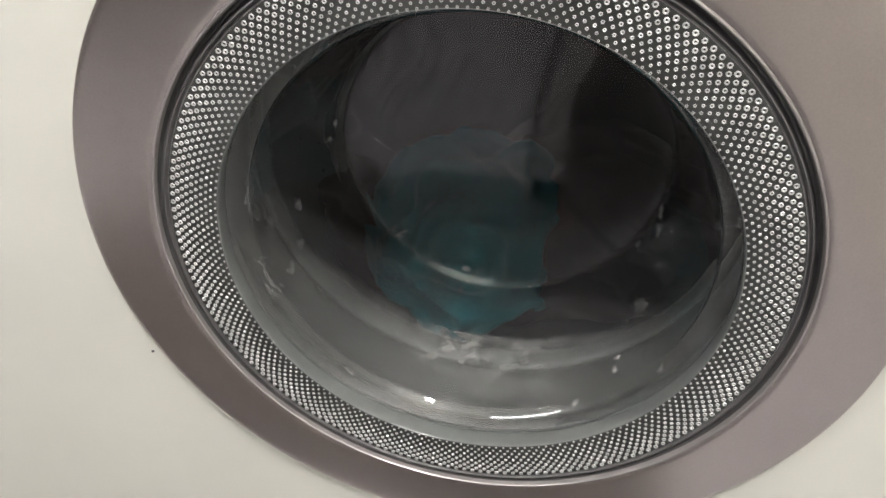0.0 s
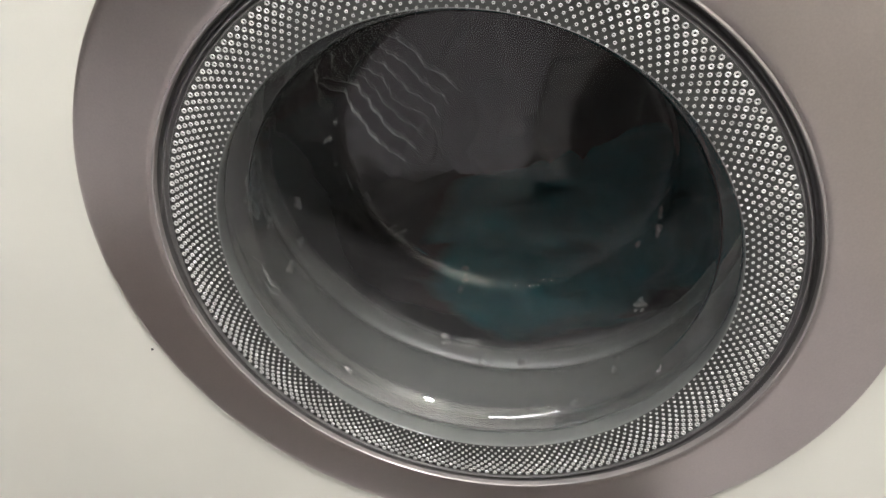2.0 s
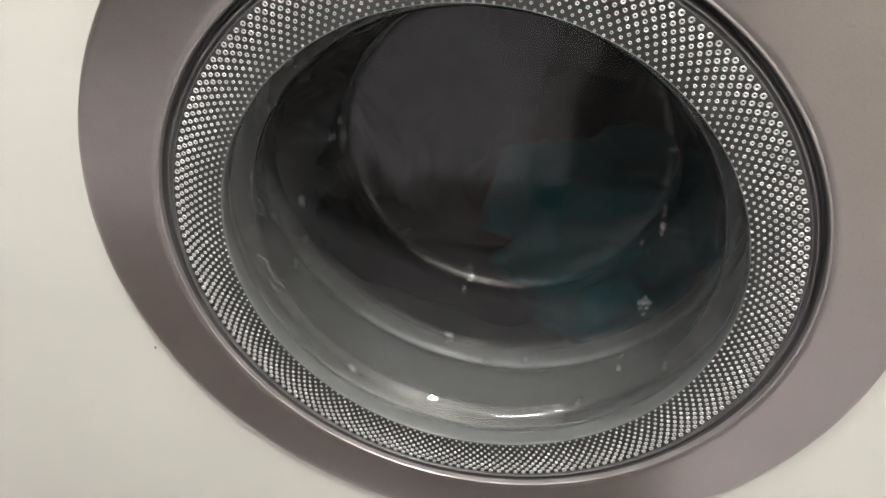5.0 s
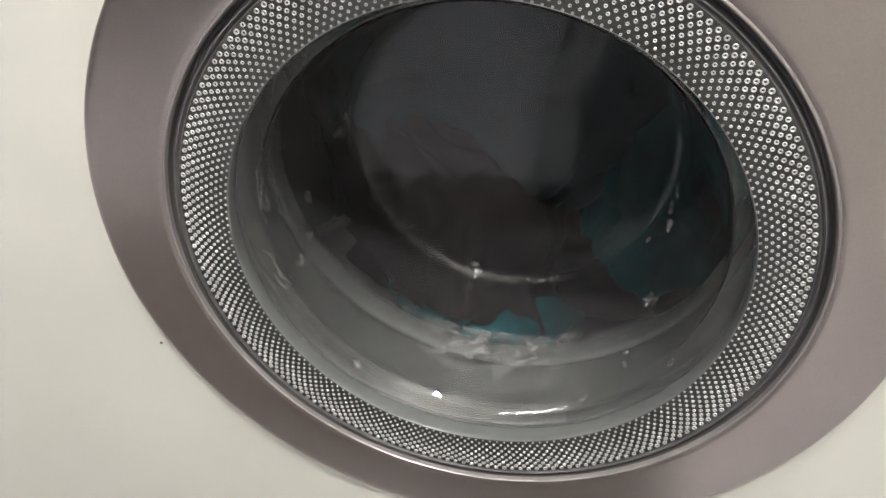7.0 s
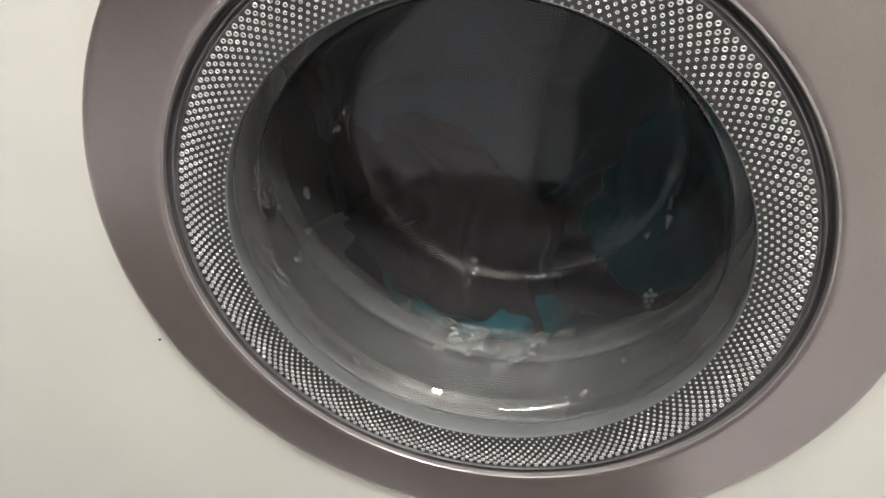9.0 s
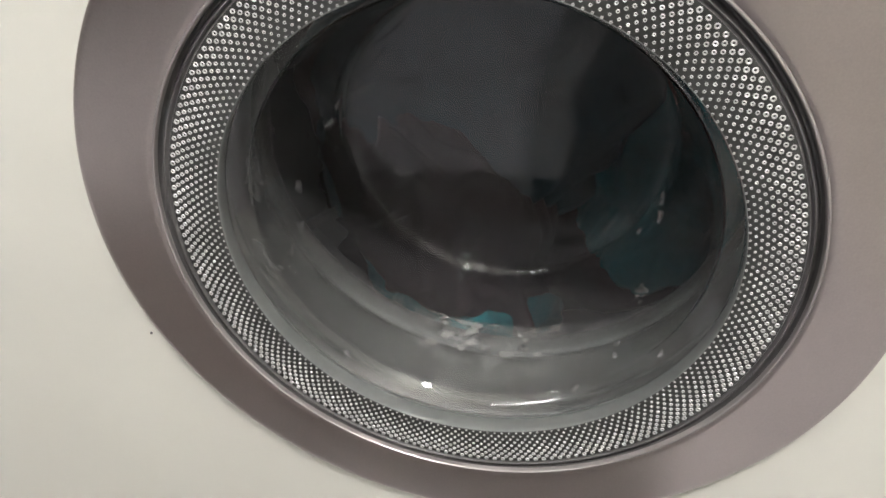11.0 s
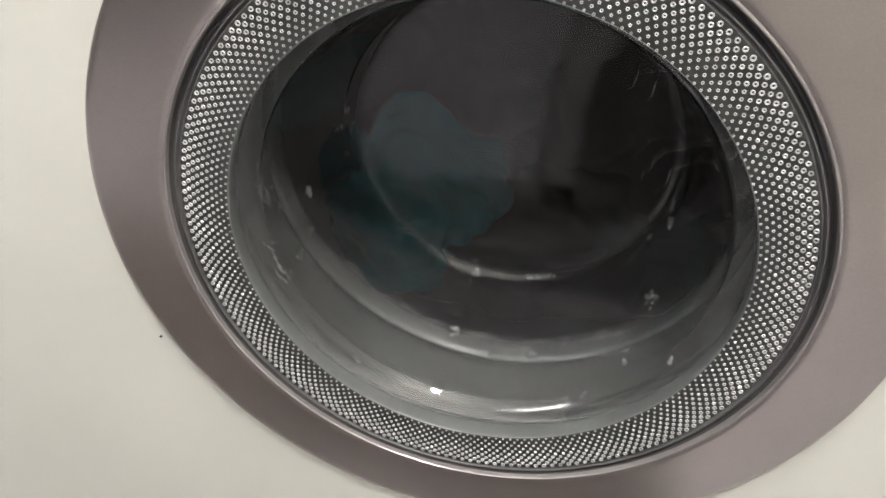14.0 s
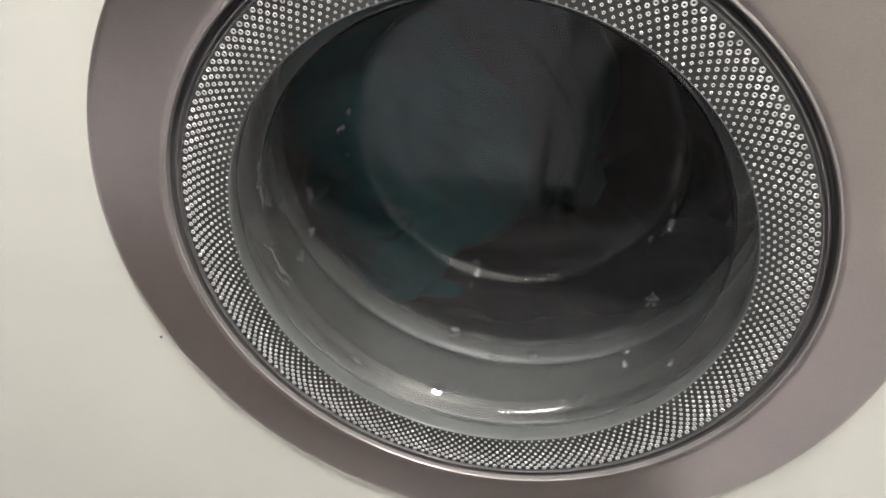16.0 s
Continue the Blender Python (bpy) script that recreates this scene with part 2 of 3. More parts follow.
# ---- the room ----
def room():
    floor = tagged(part("floor", box(-2.0, 0.72, -2.2, 0.75, -0.1, -0.004), GROUT), "pale tiled utility room floor with grey grout", "floor", kind="structure")
    tile = None
    for i in range(7):
        for j in range(8):
            x, y = -2.0 + 0.4 * i, -2.2 + 0.37 * j
            if tile is None:
                tile = part("tile", box(-0.198, 0.198, -0.183, 0.183, -0.012, 0.0, 0.002), TILE, floor, smooth=False)
                ob = tile
            else:
                ob = new("tile", tile.data)
                ob.parent = floor
            ob.location = (x + 0.2, y + 0.185, random.uniform(-0.0008, 0.0))
    # unseen walls: two darkened to cut bounce, the right one near to add it
    for name, b in (("wall_back", (-2.1, 0.72, 0.75, 0.85, 0, 2.4)), ("dark_wall_front", (-2.1, 0.72, -2.3, -2.2, 0, 2.4)),
                    ("dark_wall_side", (-2.1, -2.0, -2.2, 0.75, 0, 2.4)), ("bounce_wall_side", (0.62, 0.72, -2.2, 0.75, 0, 2.4))):
        tagged(part(name, box(*b), DUSK if name in ("dark_wall_front", "dark_wall_side") else PLASTER, smooth=False), "unseen utility room wall, made dark grey to cut bounced light" if name in ("dark_wall_front", "dark_wall_side") else "unseen off-white plastered wall bouncing light into the utility room", "wall", kind="structure")
    tagged(part("ceiling", box(-2.1, 0.72, -2.3, 0.85, 2.4, 2.5), PLASTER, smooth=False), "plain white ceiling over the utility room", "ceiling", kind="structure")
    # ceiling lamps
    lamp = empty("ceiling_light", "white ceiling batten with two lit tubes in line", "lamp", pose(-1.25, -1.15, 2.4))
    part("housing", box(-0.73, 0.73, -0.035, 0.035, -0.04, 0, 0.006), WHITE, lamp, smooth=False)
    for x0, x1 in ((-0.70, 0.42), (0.50, 0.69)):
        part("tube", box(x0, x1, -0.022, 0.022, -0.075, -0.042, 0.01), TUBE, lamp, "lit white tube")
    lamp2 = empty("pendant_lamp", "small lit globe lamp hanging from the ceiling on a cord", "lamp", pose(0.36, -0.80, 2.4))
    bm = bmesh.new()
    bmesh.ops.create_cone(bm, cap_ends=True, segments=32, radius1=0.045, radius2=0.04, depth=0.03, matrix=pose(0, 0, -0.015))
    part("ceiling_rose", bm, WHITE, lamp2)
    bm = bmesh.new()
    bmesh.ops.create_cone(bm, cap_ends=True, segments=10, radius1=0.003, radius2=0.003, depth=0.09, matrix=pose(0, 0, -0.075))
    part("cord", bm, WHITE, lamp2)
    bm = bmesh.new()
    bmesh.ops.create_cone(bm, cap_ends=True, segments=24, radius1=0.02, radius2=0.017, depth=0.07, matrix=pose(0, 0, -0.155))
    part("socket", bm, WHITE, lamp2)
    bm = bmesh.new()
    bmesh.ops.create_uvsphere(bm, u_segments=24, v_segments=12, radius=0.07, matrix=pose(0, 0, -0.252))
    part("globe", bm, BULB, lamp2, "lit white globe")
    # unseen dark floor pieces, added to darken what the glass and the ring mirror
    mat = empty("mirrored_dark_strip", "added dark floor strip with a grey border, there for the glass to mirror", "mat", pose(0.022, 0.0, 0.0, 0, 0, -1.7))
    part("border", box(-0.035, 0.25, -2.0, -0.42, 0.0, 0.006, 0.002), STRIP_GREY, mat, "grey border")
    part("dark_line", box(-0.0445, -0.036, -2.0, -0.42, 0.0, 0.007, 0.002), EDGE_DARK, mat, "thin dark edge")
    part("field", box(0.012, 0.245, -1.94, -0.425, 0.004, 0.010, 0.002), STRIP_DARK, mat)
    # dark patch added for the floor's shade close to the machine
    shade_patch = empty("floor_shade_patch", "added dark brown patch in place of floor shade before the machine", "mat", pose(-0.27, -0.31, 0.0))
    part("patch_core", box(-0.46, 0.40, -0.18, 0.20, 0.0, 0.014, 0.006), SHADE_BROWN, shade_patch)
    part("patch_edge", box(-0.52, 0.46, -0.25, 0.25, 0.0, 0.006, 0.003), EDGE_DARK, shade_patch, "flat dark grey edge of the patch")


room()


# ---- the washing machine ----
def machine():
    wm = empty("washing_machine", "white front-loading washing machine with a silver-rimmed porthole", "washing machine", HUB)
    # front panel with its round opening
    bm = bmesh.new()
    n, inner, outer = 192, [], []
    for i in range(n):
        a = 2 * math.pi * i / n
        c, s = math.cos(a), math.sin(a)
        inner.append(bm.verts.new((0.222 * c, 0.0128, 0.222 * s)))
        k = min((0.30 if c > 0 else 0.445) / max(abs(c), 1e-6), (0.475 if s > 0 else 0.47) / max(abs(s), 1e-6))
        outer.append(bm.verts.new((k * c, 0.0128, k * s)))
    for i in range(n):
        j = (i + 1) % n
        bm.faces.new((inner[i], outer[i], outer[j], inner[j]))
    res = bmesh.ops.extrude_face_region(bm, geom=bm.faces[:])
    for v in res["geom"]:
        if isinstance(v, bmesh.types.BMVert):
            v.co.y += 0.012
    bmesh.ops.recalc_face_normals(bm, faces=bm.faces[:])
    front = fitted("front_panel", bm, ENAMEL, wm, smooth=False)
    for name, b in (("side_panel", (-0.445, -0.433, 0.0258, 0.68, -0.47, 0.475)), ("side_panel", (0.288, 0.30, 0.0258, 0.68, -0.47, 0.475)),
                    ("top_panel", (-0.445, 0.30, 0.02, 0.69, 0.476, 0.506)), ("back_panel", (-0.432, 0.287, 0.668, 0.68, -0.47, 0.475)),
                    ("base_panel", (-0.432, 0.287, 0.0258, 0.667, -0.47, -0.455))):
        fitted(name, box(*b, 0.003), ENAMEL, wm, smooth=False)
    for x in (-0.39, 0.25):
        for y in (0.1, 0.6):
            bm = bmesh.new()
            bmesh.ops.create_cone(bm, cap_ends=True, segments=24, radius1=0.022, radius2=0.018, depth=0.0241, matrix=pose(x, y, -0.48206))
            fitted("foot", bm, GROOVE, wm)
    bm = bmesh.new()
    bmesh.ops.create_icosphere(bm, subdivisions=1, radius=0.0011, matrix=pose(-0.2225, 0.0126, -0.1145))
    fitted("speck", bm, GROOVE, front, "tiny dark speck on the enamel")
    # rubber door seal, seen through the glass
    prof = rounded([(0.200, 0.034), (0.176, 0.030), (0.158, 0.022), (0.1570, 0.034), (0.1640, 0.044), (0.1630, 0.066), (0.1615, 0.086), (0.1650, 0.0905), (0.1610, 0.0950), (0.1590, 0.104), (0.1612, 0.111), (0.176, 0.117), (0.205, 0.118)], 5, 0.42)
    prof = [(r + 0.003 * min(1, max(0, (y - 0.07) / 0.03)), y, 0.003 * min(1, max(0, (y - 0.07) / 0.03)), 0.003 * min(1, max(0, (y - 0.07) / 0.03))) for r, y, *_ in prof]
    fitted("door_seal", lathe(prof, 192, wobble=lambda a, y: 0.0012 * noise.noise(Vector((math.cos(a) * 2, y * 12, math.sin(a) * 2)))), RUBBER, wm, "wet grey rubber seal with folds")
    # tub that shuts the opening in behind
    fitted("tub", lathe([(0.206, 0.112), (0.262, 0.112), (0.264, 0.44), (0, 0.46)], 96), GROOVE, wm)
    return wm


machine()


def door():
    d = empty("porthole_door", "round silver porthole door with a dotted band and a clear glass bowl", "door", HUB)
    fitted("rim", lathe(rounded([(0.2240, 0.0124), (0.2375, 0.0122), (0.2388, 0.0080), (0.2350, 0.0058), (0.212, 0.0022), (0.190, -0.0010), (0.1868, -0.0005)], 4, 0.3), 256), SILVER, d, "matt silver-grey plastic ring")
    fitted("lip", lathe(rounded([(0.1868, -0.0004), (0.1862, -0.0016), (0.1850, -0.0014), (0.1844, 0.002)], 3, 0.4), 256), LIP, d, "bright thin inner lip")
    fitted("groove", lathe(rounded([(0.1845, 0.0015), (0.1838, 0.006), (0.1818, 0.0065), (0.1808, 0.002), (0.1797, 0.0005), (0.1785, 0.0035), (0.1770, 0.0015)], 3, 0.4), 256), GROOVE, d, "dark glossy groove")
    band = fitted("dotted_band", lathe(rounded([(0.1772, 0.0014), (0.170, 0.0006), (0.158, 0.0), (0.1482, 0.0), (0.1478, 0.001)], 3, 0.3), 256), SCREEN, d, "dark band set with fine silver beads")
    fitted("inner_lip", lathe(rounded([(0.1484, 0.0012), (0.1479, -0.0003), (0.1470, 0.0014), (0.1468, 0.0060), (0.1474, 0.0125), (0.1500, 0.0130)], 5, 0.42), 256), PALE, d, "pale grey smooth lip round the glass")
    # glass bowl: inside (towards the room) and outside skins
    shoulder = [(0.1472, 0.0118)]
    for k in range(11):
        r, y = shoulder[-1]
        shoulder.append((r - 0.0012 * math.tan(radians(42 - k)), y + 0.0012))
    inner = rounded([(0.1500, 0.0085), *shoulder, (0.1340, 0.043, 0.001, 0.001), (0.1240, 0.085, 0.002, 0.002), (0.1146, 0.1212, 0.003, 0.003), (0.1108, 0.1274, 0.003, 0.003), (0.104, 0.1280, 0.003, 0.003)], 6, 0.38)
    inner += [(0.06, 0.1284, 0.003, 0.003), (0, 0.1286, 0.003, 0.003)]
    outer = [(r + (0.0035 if y < 0.118 else 0.0035 * max(0, (0.129 - y) / 0.011)), y + (0.0045 if y > 0.118 else 0.0025), cx, cz) for r, y, cx, cz in [(*p, 0, 0)[:4] for p in inner] if r > 0]
    outer.append((0, 0.1331, 0.003, 0.003))
    bm = lathe(inner[:-1] + [inner[-1]], 192)
    bm2 = lathe(outer, 192)
    me = bpy.data.meshes.new("tmp")
    bm2.to_mesh(me)
    bm2.free()
    bm.from_mesh(me)
    bpy.data.meshes.remove(me)
    rims = [e for e in bm.edges if e.is_boundary]
    bmesh.ops.bridge_loops(bm, edges=rims)
    bmesh.ops.recalc_face_normals(bm, faces=bm.faces[:])
    bowl = fitted("glass_bowl", bm, GLASS, d, "clear wet glass bowl")
    bowl.visible_shadow = False
    fitted("flange", lathe(rounded([(0.186, 0.008), (0.172, 0.013), (0.157, 0.0125), (0.1515, 0.0085), (0.1508, 0.016), (0.158, 0.024), (0.19, 0.026), (0.21, 0.024)], 3, 0.35), 192), FRAME, d, "grey inner door frame")
    return d, band


porthole, band = door()


def beads(band):
    """Staggered rings of small ring-shaped silver beads, smaller towards the glass."""
    rings, count = 10, 196
    shapes = [(1.0, 0.0), (0.90, 0.42), (0.66, 0.48), (0.40, -0.05)]
    near, far = [], []
    for k in range(rings):
        r = 0.1748 - k * (0.1748 - 0.1488) / (rings - 1)
        size = 0.00155 - 0.00078 * k / (rings - 1)
        for i in range(count):
            a = 2 * math.pi * (i + 0.5 * (k % 2)) / count
            y = 0.0010 - 0.0012 * min(1, k / 4)
            p = (r * math.cos(a), y, r * math.sin(a), size * random.uniform(0.93, 1.07))
            (near if 0.35 < a < 1.29 else far).append(p)

    def bead(verts, faces, p):
        x, y, z, s = p
        base = len(verts)
        n = 8
        turn = random.uniform(0, 1)
        for q, h in shapes:
            for j in range(n):
                b = 2 * math.pi * (j + turn) / n
                verts.append((x + s * q * math.cos(b), y - s * h, z + s * q * math.sin(b)))
        for g in range(len(shapes) - 1):
            for j in range(n):
                m = (j + 1) % n
                faces.append((base + g * n + j, base + g * n + m, base + (g + 1) * n + m, base + (g + 1) * n + j))

    def mesh(name, ps):
        verts, faces = [], []
        for p in ps:
            bead(verts, faces, p)
        me = bpy.data.meshes.new(name)
        me.from_pydata([(S * x, S * y, S * z) for x, y, z in verts], [], faces)
        me.polygons.foreach_set("use_smooth", [True] * len(me.polygons))
        me.materials.append(BEAD)
        return me

    ob = new("beads", mesh("beads", far))
    ob.parent = band
    tagged(ob, "rows of small silver beads", kind="stuff")
    one = mesh("bead", [(0, 0, 0, 0.001)])
    for x, y, z, s in near[:300]:
        b = new("bead", one)
        b.parent = band
        b.location, b.scale = (S * x, S * y, S * z), (s * 1000,) * 3
    if len(near) > 300:
        ob = new("beads", mesh("beads", near[300:]))
        ob.parent = band
        tagged(ob, "rows of small silver beads", kind="stuff")


# ---- the drum and the wash ----
def drum():
    d = empty("drum", "perforated stainless steel washing drum behind the glass", "drum", HUB)
    shell = fitted("shell", lathe(rounded([(0.190, 0.138), (0.215, 0.126), (0.245, 0.135), (0.247, 0.40), (0.235, 0.425), (0.10, 0.43), (0.0, 0.415)], 4, 0.3), 128), STEEL, d)
    for k in range(3):
        a = 2 * math.pi * k / 3 + 0.4
        bm = bmesh.new()
        bmesh.ops.create_cube(bm, size=1)
        for v in bm.verts:
            top = v.co.z > 0
            v.co = Vector((v.co.x * (0.025 if top else 0.075), 0.315 + v.co.y * (0.13 if top else 0.17), 0.19 if top else 0.246))
        bmesh.ops.bevel(bm, geom=bm.edges[:], offset=0.008, segments=3, affect="EDGES")
        bm.transform(Matrix.Rotation(a, 4, "Y"))
        fitted("lifter", bm, STEEL, d)
    bm = bmesh.new()
    for i in range(36):
        for j in range(10):
            a = 2 * math.pi * (i + 0.5 * (j % 2)) / 36
            bmesh.ops.create_circle(bm, cap_ends=True, segments=8, radius=0.002, matrix=Matrix.Rotation(a, 4, "Y") @ pose(0, 0.15 + 0.024 * j, 0.2462))
    tagged(fitted("drain_holes", bm, HOLE, shell), kind="stuff")
    return d


def garment(name, label, mat, size, seed, folds=1.0):
    """A wet, crumpled and folded heap of cloth."""
    bm = bmesh.new()
    bmesh.ops.create_icosphere(bm, subdivisions=6, radius=1.0)
    off = Vector((seed * 7.3, seed * 3.1, -seed * 5.7))
    spin = Euler((seed * 1.3, seed * 0.7, seed * 2.1)).to_matrix()
    for v in bm.verts:
        d = v.co.normalized()
        q = spin @ d
        warp = Vector((noise.noise(q * 1.3 + off), noise.noise(q * 1.3 - off), noise.noise(q * 1.1 + off * 2)))
        w = q + 0.55 * warp
        k = 1 + 0.30 * noise.noise(q * 1.6 + off * 3)
        for amp, f in ((0.17, 1.5), (0.07, 2.7), (0.015, 5.5)):
            s = Vector((w.x * f * 1.6, w.y * f * 0.55, w.z * f)) + off
            k += folds * amp * (1 - 2 * abs(noise.noise(s)))
        v.co = Vector((d.x * size[0], d.y * size[1], d.z * size[2])) * k * 0.85
    return tagged(fitted(name, bm, mat), label, "garment", "wet laundry in the drum")


the_drum = drum()
teal = garment("teal_shirt", "crumpled wet teal cotton shirt in the drum", TEAL, (0.085, 0.06, 0.100), 1)
teal_b = garment("teal_towel", "crumpled wet dark teal towel in the drum", TEAL, (0.085, 0.05, 0.105), 2)
slate = garment("slate_blue_shirt", "crumpled wet slate blue shirt in the drum", SLATE, (0.16, 0.05, 0.115), 3)
darks = [garment("dark_shirt" if k % 2 else "dark_trousers", "crumpled wet near-black cotton %s in the drum" % ("shirt" if k % 2 else "trousers"), DARK if k % 2 else BROWN,
                 (0.140, 0.090, 0.130), 4 + k) for k in range(6)]

cover = garment("dark_jumper", "crumpled wet near-black jumper in the drum", BROWN, (0.125, 0.055, 0.085), 11)
heaped = garment("dark_sheet", "large wet near-black sheet heaped along the drum's bottom", DARK, (0.21, 0.10, 0.085), 17, 0.8)
beads(band)


# ---- water, suds and drops ----
def seal_radius(y):
    return float(np.interp(y, [0.022, 0.034, 0.044, 0.066, 0.086, 0.0905, 0.095, 0.104, 0.111], [0.158, 0.1575, 0.1632, 0.163, 0.1618, 0.1640, 0.1612, 0.1594, 0.161]))


def suds(name, label, a0, a1, y0, y1, height, seed, cover=1.0):
    """A cloud of suds lying on the seal, denser and higher towards the drum, thinning out at its edge."""
    bm = bmesh.new()
    dense = bm.verts.layers.float.new("lather")
    na, ny = 150, 50
    grid = []
    for i in range(na + 1):
        row = []
        for j in range(ny + 1):
            u, v = i / na, j / ny
            a, y = radians(a0 + (a1 - a0) * u), y0 + (y1 - y0) * v
            q = Vector((u * (a1 - a0) / 18, v * (y1 - y0) / 0.045, seed))
            ragged = 0.16 * noise.noise(q * 1.7) + 0.08 * noise.noise(q * 5)
            edge = min(1, max(0, min(2.6 * u, 2.6 * (1 - u), 1.5 * v, 9 * (1 - v)) + 1.2 * ragged))
            edge *= edge * (3 - 2 * edge)
            h = height * v ** 1.6 * (0.6 + 0.7 * noise.noise(q * 1.3) + 0.25 * noise.noise(q * 4) + 0.08 * noise.noise(q * 11))
            r = seal_radius(y) - 0.003 - 0.0006 * noise.noise(q * 9) - max(0, h) * edge
            vert = bm.verts.new((r * math.cos(a) + 0.002, y, r * math.sin(a)))
            vert[dense] = edge * cover
            row.append(vert)
        grid.append(row)
    for i in range(na):
        for j in range(ny):
            bm.faces.new((grid[i][j], grid[i + 1][j], grid[i + 1][j + 1], grid[i][j + 1]))
    bmesh.ops.recalc_face_normals(bm, faces=bm.faces[:])
    ob = fitted(name, bm, FOAM)
    ob.matrix_basis = HUB
    return tagged(ob, label, "suds", kind="stuff")


heap = suds("suds_heap", "heap of grey soap suds lying on the door seal", 236, 304, 0.028, 0.120, 0.009, 3.3)
suds("suds_trim", "thin line of soap suds along the seal's edge", 190, 345, 0.092, 0.112, 0.003, 8.1, 0.5)
suds("suds_film", "thin patches of soap film on the wet seal", 176, 232, 0.04, 0.10, 0.002, 12.4, 0.35)


def bowl_skin(y):
    ys = [0.0225, 0.045, 0.085, 0.120, 0.1275]
    return [float(np.interp(y, ys, c)) for c in ([0.1390, 0.1335, 0.1225, 0.1127, 0.107], [0] * 5, [0] * 5)]


def droplets():
    """Drops that cling to the room's side of the bowl, in clusters, and thin runnels on its wall."""
    rng = random.Random(5)
    bm, thin = bmesh.new(), bmesh.new()

    def drop(a, y, size, long=1.0, lean=0.0, bm=bm):
        r, cx, cz = bowl_skin(y)
        a = radians(a)
        n = Vector((-math.cos(a), -0.15, -math.sin(a))).normalized()
        p = Vector((cx + r * math.cos(a), y, cz + r * math.sin(a)))
        t = Vector((-math.sin(a), lean, math.cos(a)))
        t = (t - n * t.dot(n)).normalized()
        b = n.cross(t)
        m = Matrix((t * long, b, n * 0.85)).transposed().to_4x4()
        m.translation = p
        bmesh.ops.create_icosphere(bm, subdivisions=2, radius=size, matrix=m)

    for a, y, count, spread in ((188, 0.0705, 6, 1.6), (170, 0.117, 3, 1), (174.5, 0.107, 3, 1), (185.5, 0.116, 2, 1), (258.5, 0.116, 3, 0.8), (326, 0.071, 8, 1.6), (348, 0.115, 3, 1),
                                (343, 0.107, 4, 1.2), (333, 0.116, 2, 1), (202, 0.041, 4, 1), (199, 0.056, 4, 1.2), (258, 0.071, 5, 0.8), (314.6, 0.048, 2, 0.8), (313, 0.036, 4, 0.8),
                                (328, 0.016, 3, 1), (234, 0.018, 4, 1.5), (271.6, 0.06, 4, 1.2), (284, 0.061, 4, 1.2), (215, 0.05, 3, 2), (300, 0.025, 2, 1)):
        for _ in range(count):
            drop(a + rng.gauss(0, spread * 0.6), min(0.118, y + rng.gauss(0, 0.002)), rng.uniform(0.0013, 0.0024), rng.uniform(1, 1.5))
    for _ in range(50):
        drop(rng.uniform(165, 350), rng.uniform(0.02, 0.115), rng.uniform(0.0004, 0.0008))
    # on the flat bottom's edge
    for x, z, size, long, tilt in ((-0.0212, -0.1002, 0.0026, 1.2, 0.0), (-0.024, -0.1015, 0.0009, 1.0, 0.0), (-0.0775, -0.0700, 0.0011, 5.0, -0.62), (-0.0715, -0.0740, 0.0012, 6.0, -0.58), (-0.0705, -0.0765, 0.0007, 4.0, -0.58)):
        m = pose(x, 0.1283, z, 0, -math.degrees(tilt) * -1, 0) @ Matrix.Diagonal((long, 0.6, 1, 1))
        bmesh.ops.create_icosphere(bm, subdivisions=2, radius=size, matrix=m)
    # wandering runnels on the wall
    for _ in range(26):
        a, y, size = rng.uniform(160, 200), rng.uniform(0.016, 0.046), rng.uniform(0.00045, 0.0008)
        for k in range(rng.randint(6, 18)):
            drop(a, min(0.058, max(0.016, y)), size * rng.uniform(0.7, 1.3), rng.uniform(1.2, 2.4), rng.uniform(-0.4, 0.4), thin)
            a, y = a + rng.uniform(0.2, 0.9), y + rng.gauss(0.0004, 0.0011)
    ob = fitted("water_runnels", thin, RUNNEL)
    ob.matrix_basis = HUB
    ob.visible_shadow = False
    tagged(ob, "thin wandering runnels of water on the glass", "water", kind="stuff")
    ob = fitted("water_droplets", bm, DROP)
    ob.matrix_basis = HUB
    ob.visible_shadow = False
    tagged(ob, "clear drops and runnels clinging to the glass", "water", kind="stuff")


droplets()


def ripples(name, label, flip, seed):
    """Wavy strands of water running down the drum's side of the glass."""
    bm = bmesh.new()
    for k in range(7):
        pts, n = [], 40
        x0, z0 = -0.136 + 0.0085 * k, 0.044 + 0.006 * k
        x1, z1 = -0.072 + 0.0065 * k, -0.016 + 0.010 * k
        for i in range(n + 1):
            u = i / n
            w = 0.006 * noise.noise(Vector((u * 3.2, k * 0.35, seed))) + 0.002 * noise.noise(Vector((u * 14, k, seed)))
            x, z = x0 + (x1 - x0) * u + w, z0 + (z1 - z0) * u ** 1.25 + w * 0.8
            pts.append((flip * x, 0.1345, z, (0.0013 if k < 2 else 0.0004) * (0.4 + 0.6 * math.sin(math.pi * u)) * (0.6 + 0.4 * noise.noise(Vector((u * 9, k, seed + 4))))))
        ring = []
        for x, y, z, r in pts:
            ring.append([bm.verts.new((x + r * math.cos(c), y + 0.5 * r * math.sin(c), z + 0.6 * r * math.cos(c))) for c in (0.3, 1.87, 3.44, 5.0)])
        for a, b in zip(ring, ring[1:]):
            for j in range(4):
                bm.faces.new((a[j], a[(j + 1) % 4], b[(j + 1) % 4], b[j]))
    bmesh.ops.recalc_face_normals(bm, faces=bm.faces[:])
    ob = fitted(name, bm, STRAND)
    ob.matrix_basis = HUB
    return tagged(ob, label, "water", kind="stuff")


